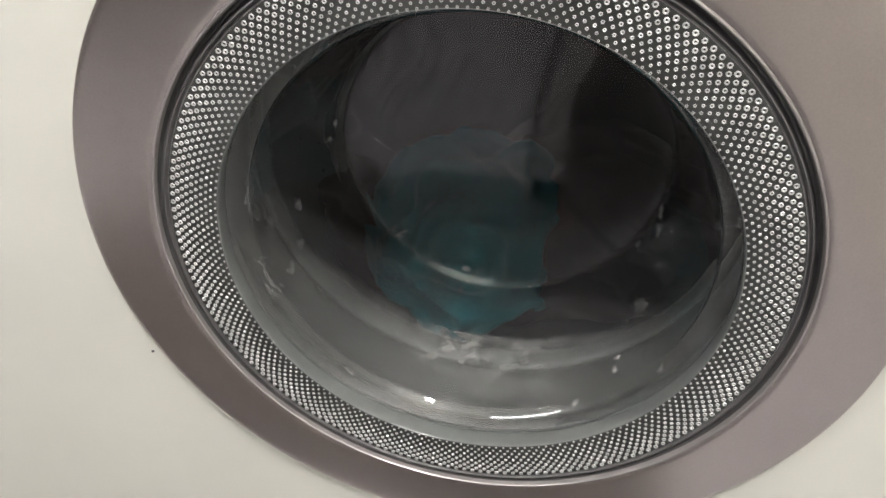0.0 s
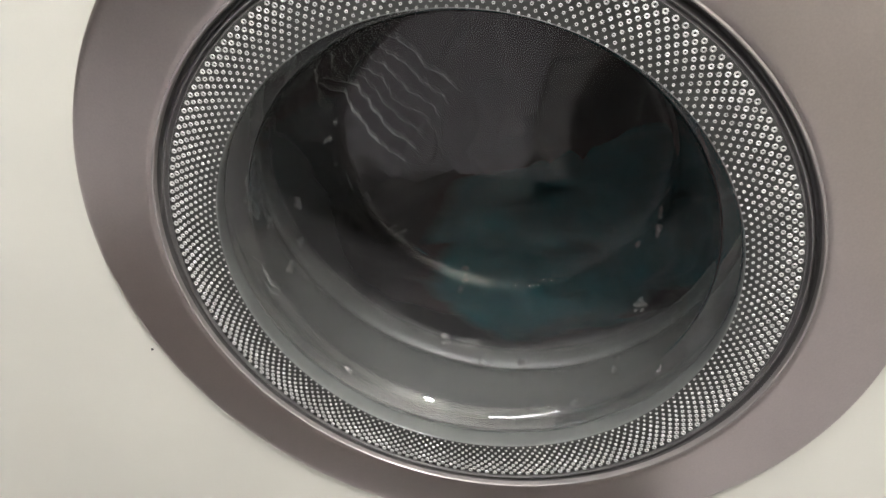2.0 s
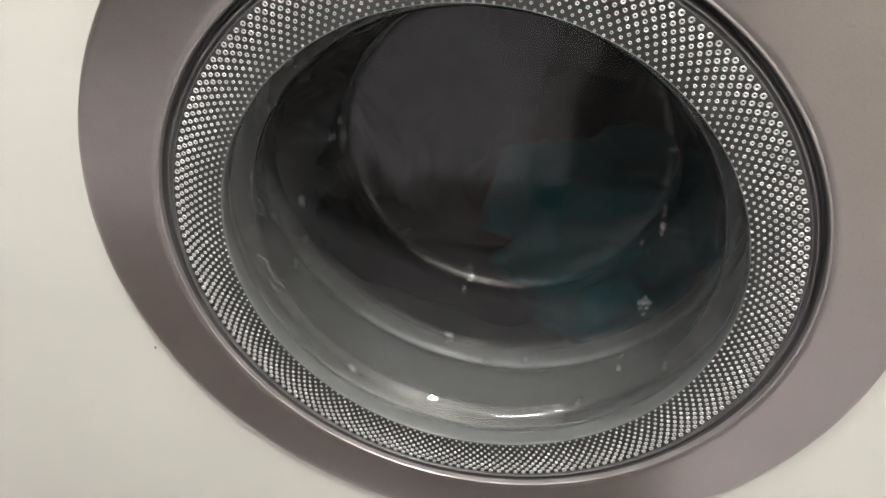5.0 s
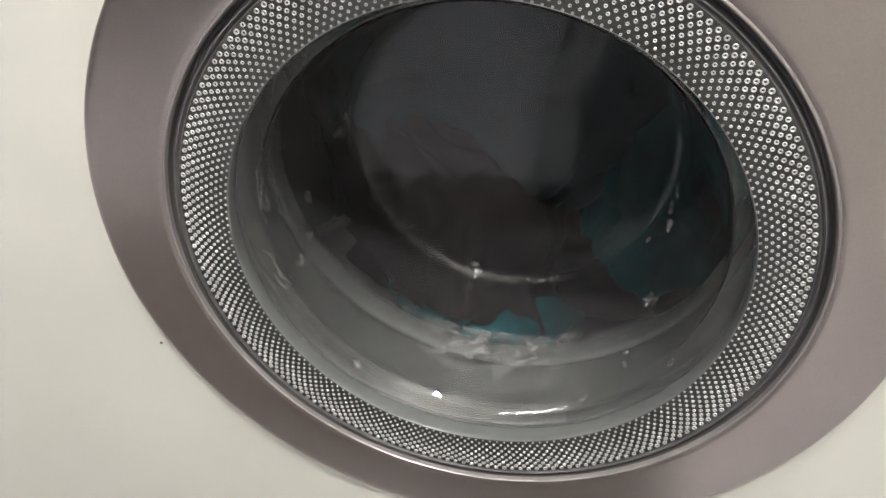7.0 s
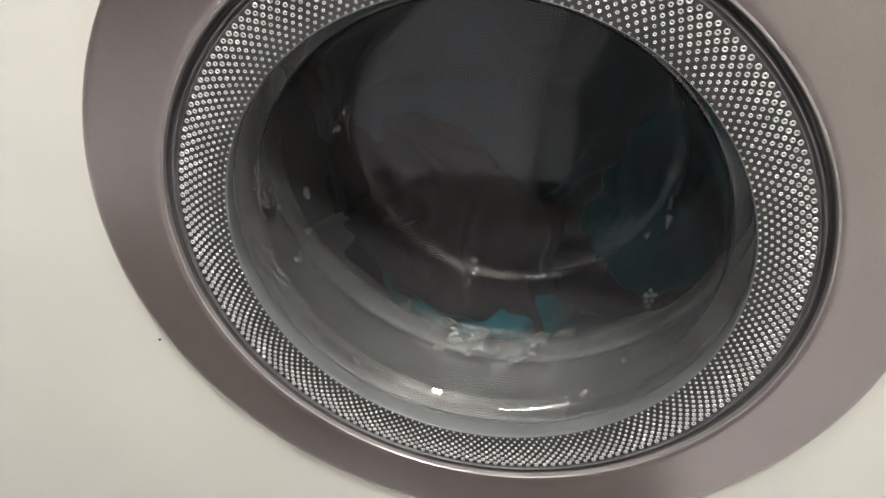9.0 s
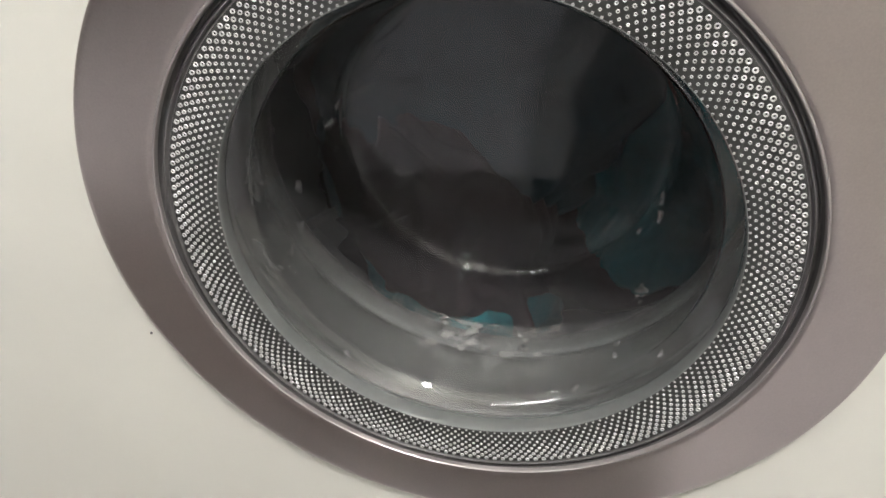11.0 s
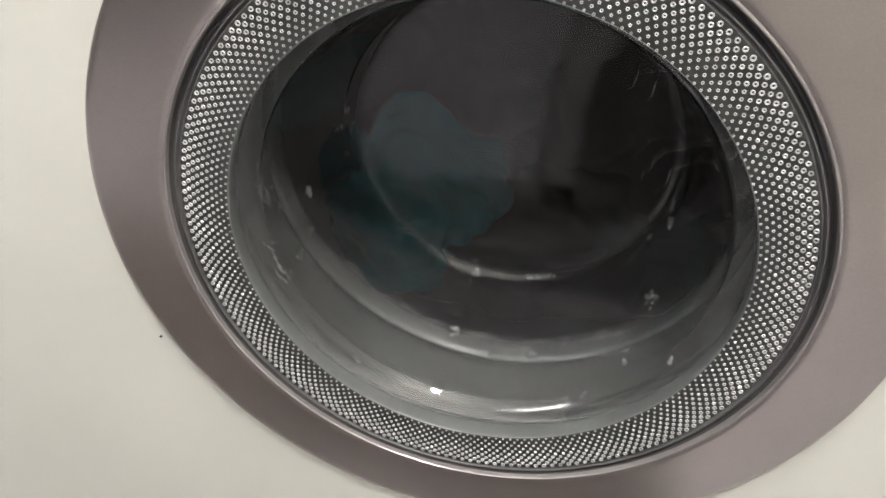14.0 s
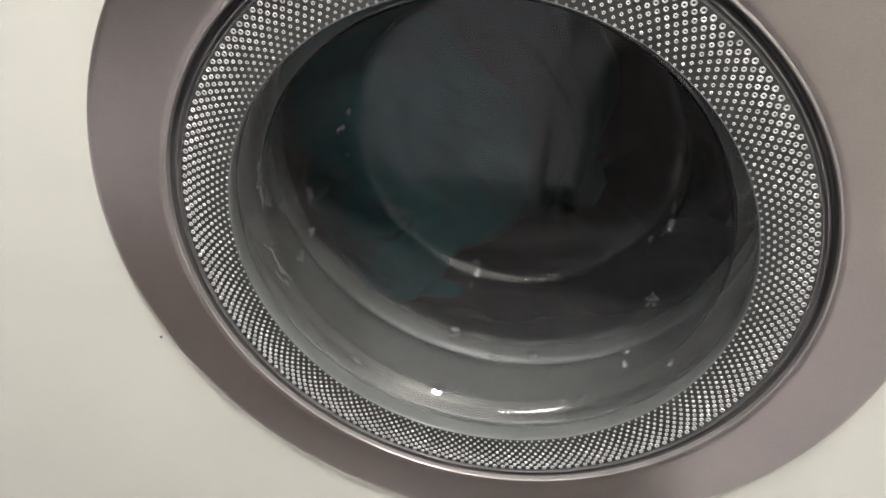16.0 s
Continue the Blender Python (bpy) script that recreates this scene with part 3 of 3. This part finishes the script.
wave_a = ripples("water_ripples", "wavy strands of water running over the glass", 1, 1.7)
wave_b = ripples("water_ripples", "wavy strands of water thrown against the glass", -1.35, 6.2)


def cord():
    bm = bmesh.new()
    ring = []
    for i in range(31):
        u = i / 30
        x, z = -0.028 + 0.056 * u, 0.009 * math.cos(u * 4.2) * (1 - 0.3 * u)
        r = 0.0024 * (0.45 + 0.55 * math.sin(math.pi * u))
        ring.append([bm.verts.new((x, r * math.sin(c), z + r * math.cos(c))) for c in [k * math.pi / 3 for k in range(6)]])
    for a, b in zip(ring, ring[1:]):
        for j in range(6):
            bm.faces.new((a[j], a[(j + 1) % 6], b[(j + 1) % 6], b[j]))
    bm.faces.new(ring[0])
    bm.faces.new(ring[-1][::-1])
    bmesh.ops.recalc_face_normals(bm, faces=bm.faces[:])
    return tagged(fitted("drawcord", bm, CORD), "loose pale grey wet drawcord among the laundry", "cord")


cord_thing = cord()


def bubbles():
    rng = random.Random(9)
    bm = bmesh.new()
    for k in range(11):
        bmesh.ops.create_uvsphere(bm, u_segments=20, v_segments=12, radius=rng.uniform(0.0025, 0.0085), matrix=pose(-0.004 + 0.0135 * k, 0.106 + rng.uniform(-0.004, 0.004), -0.138 + 0.00055 * k * k + rng.uniform(-0.006, 0.006)))
    ob = fitted("soap_bubbles", bm, FILM)
    ob.matrix_basis = HUB
    return tagged(ob, "row of clear soap bubbles on the seal's edge", "suds", kind="stuff")


bubble_row = bubbles()

# ---- what moves ----
def ease(t, a, b):
    u = min(1, max(0, (t - a) / (b - a)))
    return u * u * (3 - 2 * u)


def turn_of(t):
    """Degrees that the drum has turned: it runs one way, rests, then runs the other way."""
    d = 0.0
    n = int(round(t * 20))
    for i in range(n):
        s = (i + 0.5) / 20
        if s < 6:
            d -= 290 / 20 * ease(s, 0.5, 1.1) * (1 - ease(s, 5.0, 6.0))
        else:
            d += 290 / 20 * ease(s, 10.95, 12.2)
    return d


def shown(ob, spans, away, step=0.1):
    """Slide a piece of water into the glass during the given spans and out along `away` between them."""
    rows = [(0.0, away)]
    for a, b, dx, dz in spans:
        rows += [(a - step, away), (a, (dx, 0, dz)), (b, (dx + 0.004, 0, dz - 0.012)), (b + step, away)]
    rows.append((16.0, away))
    keep = []
    for t, p in rows:
        if not keep or t > keep[-1][0] + 0.01:
            keep.append((t, p))
    walk(ob, [(t, sdot(*p)) for t, p in keep])


def washing_water():
    shown(wave_a, ((0.7, 1.0, 0.004, 0.012), (1.35, 1.55, -0.002, 0.03), (1.9, 2.0, 0.0, 0.012), (2.7, 2.8, -0.004, 0.03), (3.0, 3.2, 0, 0.026), (3.45, 3.65, 0, 0.01), (3.85, 3.95, 0, 0.03), (4.6, 4.8, 0, 0.01)), (-0.01, 0, 0.2))
    shown(wave_b, ((11.7, 12.3, 0.0, 0.0), (13.65, 13.8, 0, 0.01), (14.0, 14.2, 0, -0.01), (14.7, 14.8, 0, 0.0), (15.55, 15.75, 0, 0.0)), (0.02, 0, 0.2))
    shown(bubble_row, ((13.5, 13.95, 0, 0),), (0.0, 0.0, -0.05), 0.15)
    walk(cord_thing, [(t, sdot(x, y, z, 0, a, 0)) for t, x, y, z, a in ((0, 0, 0.36, 0.05, 0), (12.8, 0.0, 0.36, 0.06, 0), (12.9, -0.09, 0.17, 0.05, -20), (13.0, -0.015, 0.155, -0.022, 10), (13.1, 0.02, 0.155, -0.045, 25),
                                                                         (13.2, 0.04, 0.16, -0.06, 60), (13.3, 0.04, 0.2, -0.12, 100), (13.5, 0.03, 0.34, -0.15, 150), (16, 0.0, 0.36, -0.10, 150))])
    low, up = sdot(0, 0, -0.022), HUB
    walk(heap, [(0, up), (0.6, up), (1.0, low), (5.6, low), (6.2, up), (11.1, up), (11.8, low), (16, low)])


def motions():
    times = [0, 0.4] + [0.5 + 0.1 * i for i in range(58)] + [8.6, 10.8] + [10.9 + 0.1 * i for i in range(52)]
    walk(the_drum, [(t, HUB @ pose(0, 0, 0, 0, turn_of(t), 0)) for t in times])
    for k, g in enumerate(darks):
        rows = []
        for t in times:
            a = radians(turn_of(t) * 0.62 + 60 * k + 20)
            r = 0.115 if k < 4 else 0.05
            rows.append((t, sdot(r * math.sin(a), 0.372 - 0.015 * (k % 3), -0.045 + r * 0.8 * math.cos(a), 0, turn_of(t) * 0.62, 10 * k)))
        walk(g, rows)
    for g, track in ((teal, TEAL_TRACK), (teal_b, TOWEL_TRACK), (slate, SLATE_TRACK), (cover, COVER_TRACK)):
        walk(g, [(t, sdot(x, y, z, 0, a, 0)) for t, x, y, z, a in track])
    washing_water()
    walk(heaped, [(t, sdot(0.01 * math.sin(t * 7) * (t < 5.5 or t > 11), 0.295, -0.175, 0, 6 * math.sin(t * 9) * (t < 5.5 or t > 11), 0)) for t in times])


TEAL_TRACK = [
    (0, -0.039, 0.22, -0.137, 0), (0.6, -0.031, 0.22, -0.142, 0), (0.8, -0.018, 0.22, -0.154, -18), (0.9, -0.024, 0.23, -0.153, -46),
    (1, 0.128, 0.26, -0.090, -30), (1.1, 0.141, 0.23, -0.065, -13), (1.2, 0.112, 0.23, -0.080, -53), (1.3, 0.093, 0.23, -0.116, -88),
    (1.4, 0.052, 0.23, -0.146, -133), (1.5, 0.016, 0.23, -0.154, -176), (1.6, 0.103, 0.23, -0.115, -157), (1.7, 0.002, 0.23, -0.155, -227),
    (1.8, 0.015, 0.23, -0.154, -246), (1.9, -0.009, 0.23, -0.155, -283), (2, 0.030, 0.23, -0.152, -288), (2.1, 0.130, 0.23, -0.071, -263),
    (2.2, 0.085, 0.23, -0.129, -310), (2.3, 0.021, 0.23, -0.154, -367), (2.4, 0.003, 0.23, -0.155, -401), (2.5, 0.130, 0.23, -0.085, -363),
    (2.6, 0.114, 0.23, -0.105, -396), (2.7, 0.070, 0.23, -0.130, -443), (2.8, 0.117, 0.23, -0.102, -445), (2.9, 0.059, 0.23, -0.143, -499),
    (3, 0.042, 0.23, -0.135, -532), (3.1, 0.035, 0.23, -0.151, -561), (3.2, 0.057, 0.23, -0.144, -575), (3.3, 0.107, 0.23, -0.113, -575),
    (3.4, 0.068, 0.23, -0.140, -619), (3.5, 0.045, 0.23, -0.147, -655), (3.6, 0.071, 0.23, -0.138, -667), (3.7, 0.001, 0.23, -0.155, -728),
    (3.8, 0.138, 0.23, -0.071, -684), (3.9, 0.099, 0.23, -0.091, -728), (4, 0.070, 0.23, -0.117, -768), (4.1, 0.048, 0.23, -0.147, -804),
    (4.2, 0.022, 0.23, -0.153, -842), (4.35, 0.061, 0.23, -0.143, -848), (4.5, 0.134, 0.23, -0.078, -836), (4.7, 0.047, 0.23, -0.144, -905),
    (4.9, 0.019, 0.23, -0.154, -944), (5.05, 0.106, 0.23, -0.113, -925), (5.2, 0.109, 0.23, -0.079, -948), (5.4, 0.036, 0.23, -0.151, -1010),
    (5.6, -0.000, 0.23, -0.155, -1053), (5.8, -0.015, 0.23, -0.171, -1085), (6.3, -0.016, 0.22, -0.206, -1111), (6.6, -0.024, 0.22, -0.206, -1111),
    (11, -0.040, 0.22, -0.206, -1111), (11.2, -0.047, 0.33, -0.165, -1102), (11.4, -0.059, 0.33, -0.143, -1082), (11.6, -0.088, 0.33, -0.128, -1072),
    (11.8, -0.103, 0.33, -0.116, -1055), (12, -0.101, 0.24, -0.118, -1028), (12.1, -0.094, 0.24, -0.123, -1000), (12.2, -0.089, 0.24, -0.127, -973),
    (12.3, -0.096, 0.24, -0.122, -951), (12.4, -0.105, 0.24, -0.114, -931), (12.5, -0.101, 0.24, -0.117, -904), (12.6, -0.104, 0.24, -0.115, -880),
    (12.7, -0.108, 0.23, -0.112, -857), (12.8, -0.114, 0.23, -0.105, -835), (12.9, -0.100, 0.23, -0.119, -803), (13, -0.103, 0.23, -0.115, -780),
    (13.2, -0.104, 0.23, -0.115, -755), (13.3, -0.096, 0.23, -0.122, -726), (13.4, -0.103, 0.23, -0.116, -705), (13.5, -0.107, 0.23, -0.112, -681),
    (13.6, -0.102, 0.24, -0.117, -654), (13.7, -0.097, 0.24, -0.121, -626), (13.8, -0.100, 0.24, -0.119, -603), (13.9, -0.094, 0.24, -0.123, -575),
    (14, -0.094, 0.24, -0.124, -550), (14.1, -0.103, 0.24, -0.116, -529), (14.2, -0.114, 0.24, -0.106, -510), (14.3, -0.104, 0.24, -0.115, -480),
    (14.4, -0.085, 0.23, -0.130, -445), (14.5, -0.091, 0.23, -0.126, -423), (14.6, -0.103, 0.23, -0.115, -405), (14.8, -0.089, 0.23, -0.127, -373),
    (15, -0.094, 0.23, -0.123, -350), (15.2, -0.091, 0.24, -0.126, -323), (15.4, -0.101, 0.24, -0.117, -304), (15.5, -0.092, 0.24, -0.125, -274),
    (15.7, -0.113, 0.24, -0.106, -259), (15.9, -0.111, 0.23, -0.108, -234), (16, -0.099, 0.23, -0.119, -202),
]
TOWEL_TRACK = [
    (0, 0.033, 0.39, -0.082, 0), (1.1, 0.091, 0.39, -0.077, 29), (1.3, 0.130, 0.27, -0.080, 23), (1.5, 0.123, 0.23, -0.095, -5),
    (1.6, 0.043, 0.27, -0.090, -70), (1.8, 0.092, 0.23, -0.125, -70), (1.9, 0.075, 0.23, -0.135, -103), (2.1, 0.116, 0.27, -0.103, -108),
    (2.3, 0.001, 0.27, -0.155, -178), (2.5, 0.134, 0.27, -0.077, -136), (2.6, 0.098, 0.25, -0.120, -180), (2.8, 0.103, 0.23, -0.034, -202),
    (3, 0.114, 0.23, -0.038, -222), (3.1, 0.093, 0.25, -0.124, -257), (3.3, 0.101, 0.25, -0.118, -278), (3.5, 0.088, 0.25, -0.127, -309),
    (3.7, 0.030, 0.27, -0.152, -364), (3.9, 0.108, 0.25, -0.111, -350), (4, 0.112, 0.25, -0.107, -373), (4.2, 0.107, 0.25, -0.112, -400),
    (4.5, 0.033, 0.25, -0.151, -462), (4.8, 0.121, 0.25, -0.097, -443), (5.2, 0.033, 0.25, -0.151, -512), (5.5, 0.112, 0.25, -0.107, -497),
    (6, 0.124, 0.25, -0.096, -516), (6.3, 0.126, 0.25, -0.085, -540), (7, 0.119, 0.25, -0.093, -540), (11, 0.122, 0.25, -0.097, -540),
    (11.2, 0.130, 0.25, -0.111, -511), (11.5, 0.091, 0.27, -0.125, -506), (11.8, 0.048, 0.37, -0.147, -502), (12.1, -0.004, 0.37, -0.155, -503),
    (12.4, -0.069, 0.37, -0.139, -511), (12.6, -0.110, 0.37, -0.109, -506), (12.7, -0.100, 0.21, -0.051, -476), (12.8, -0.145, 0.21, -0.054, -474),
    (13, -0.090, 0.20, -0.026, -421), (13.2, -0.128, 0.20, -0.046, -415), (13.4, -0.071, 0.20, -0.039, -362), (13.5, -0.081, 0.20, -0.040, -342),
    (13.7, -0.074, 0.37, -0.136, -313), (13.9, -0.059, 0.37, -0.143, -281), (14.1, -0.090, 0.37, -0.126, -271), (14.3, -0.129, 0.27, -0.086, -266),
    (14.5, -0.111, 0.20, -0.033, -232), (14.7, -0.092, 0.20, -0.036, -197), (15, -0.090, 0.20, -0.030, -171), (15.2, -0.056, 0.27, -0.120, -129),
    (15.5, -0.059, 0.37, -0.143, -106), (15.7, -0.116, 0.27, -0.103, -109), (15.9, -0.139, 0.20, -0.034, -96), (16, -0.092, 0.20, -0.033, -47),
   
]
SLATE_TRACK = [
    (0, -0.052, 0.40, -0.107, 0), (1.5, -0.050, 0.39, -0.104, 1), (1.8, -0.045, 0.25, -0.065, -21), (2.1, -0.052, 0.39, -0.102, -49),
    (2.5, -0.051, 0.39, -0.102, -74), (2.7, -0.033, 0.25, -0.064, -90), (3, 0.009, 0.25, -0.034, -94), (3.3, -0.058, 0.39, -0.104, -152),
    (3.8, -0.055, 0.39, -0.101, -176), (4, -0.031, 0.24, -0.051, -189), (4.3, -0.051, 0.37, -0.090, -224), (5.4, -0.054, 0.37, -0.092, -225),
    (6.2, -0.035, 0.23, -0.016, -216), (11, -0.034, 0.23, -0.025, -215), (11.5, -0.052, 0.33, -0.086, -200), (12, -0.085, 0.39, -0.117, -191),
    (12.5, -0.086, 0.39, -0.113, -167), (12.7, -0.103, 0.26, -0.050, -150), (13, -0.065, 0.26, -0.043, -106), (13.5, -0.040, 0.26, -0.040, -69),
    (13.7, -0.061, 0.39, -0.105, -54), (14.2, -0.064, 0.39, -0.106, -30), (14.4, -0.068, 0.26, -0.053, -7), (15.1, -0.041, 0.26, -0.040, 5),
    (15.4, -0.063, 0.39, -0.106, 19), (15.7, -0.064, 0.39, -0.106, 44), (16, -0.043, 0.26, -0.042, 79),
]
COVER_TRACK = [
    (0, 0.082, 0.25, -0.131, 0), (0.7, 0.084, 0.25, -0.130, 0), (0.9, 0.095, 0.27, -0.123, -18), (1.2, -0.040, 0.33, -0.060, -88),
    (1.6, -0.110, 0.33, -0.109, -149), (2, -0.032, 0.33, -0.152, -134), (2.4, 0.084, 0.35, -0.130, -101), (2.8, -0.050, 0.35, -0.071, -171),
    (3.2, -0.111, 0.35, -0.108, -227), (3.6, -0.035, 0.35, -0.151, -214), (4, 0.084, 0.35, -0.130, -179), (4.5, -0.046, 0.33, -0.059, -249),
    (5, -0.117, 0.29, -0.102, -310), (5.6, -0.086, 0.23, -0.127, -320), (6.3, -0.050, 0.20, -0.119, -302), (11, -0.050, 0.20, -0.126, -302),
    (11.3, -0.079, 0.23, -0.133, -291), (11.7, -0.112, 0.27, -0.107, -283), (12.2, -0.074, 0.33, -0.073, -239), (12.8, 0.086, 0.33, -0.122, -169),
    (13.4, 0.043, 0.33, -0.149, -166), (14, -0.039, 0.33, -0.150, -182), (14.6, -0.103, 0.35, -0.116, -189), (15.2, -0.084, 0.35, -0.076, -154),
    (16, 0.066, 0.35, -0.140, -84),
]
motions()
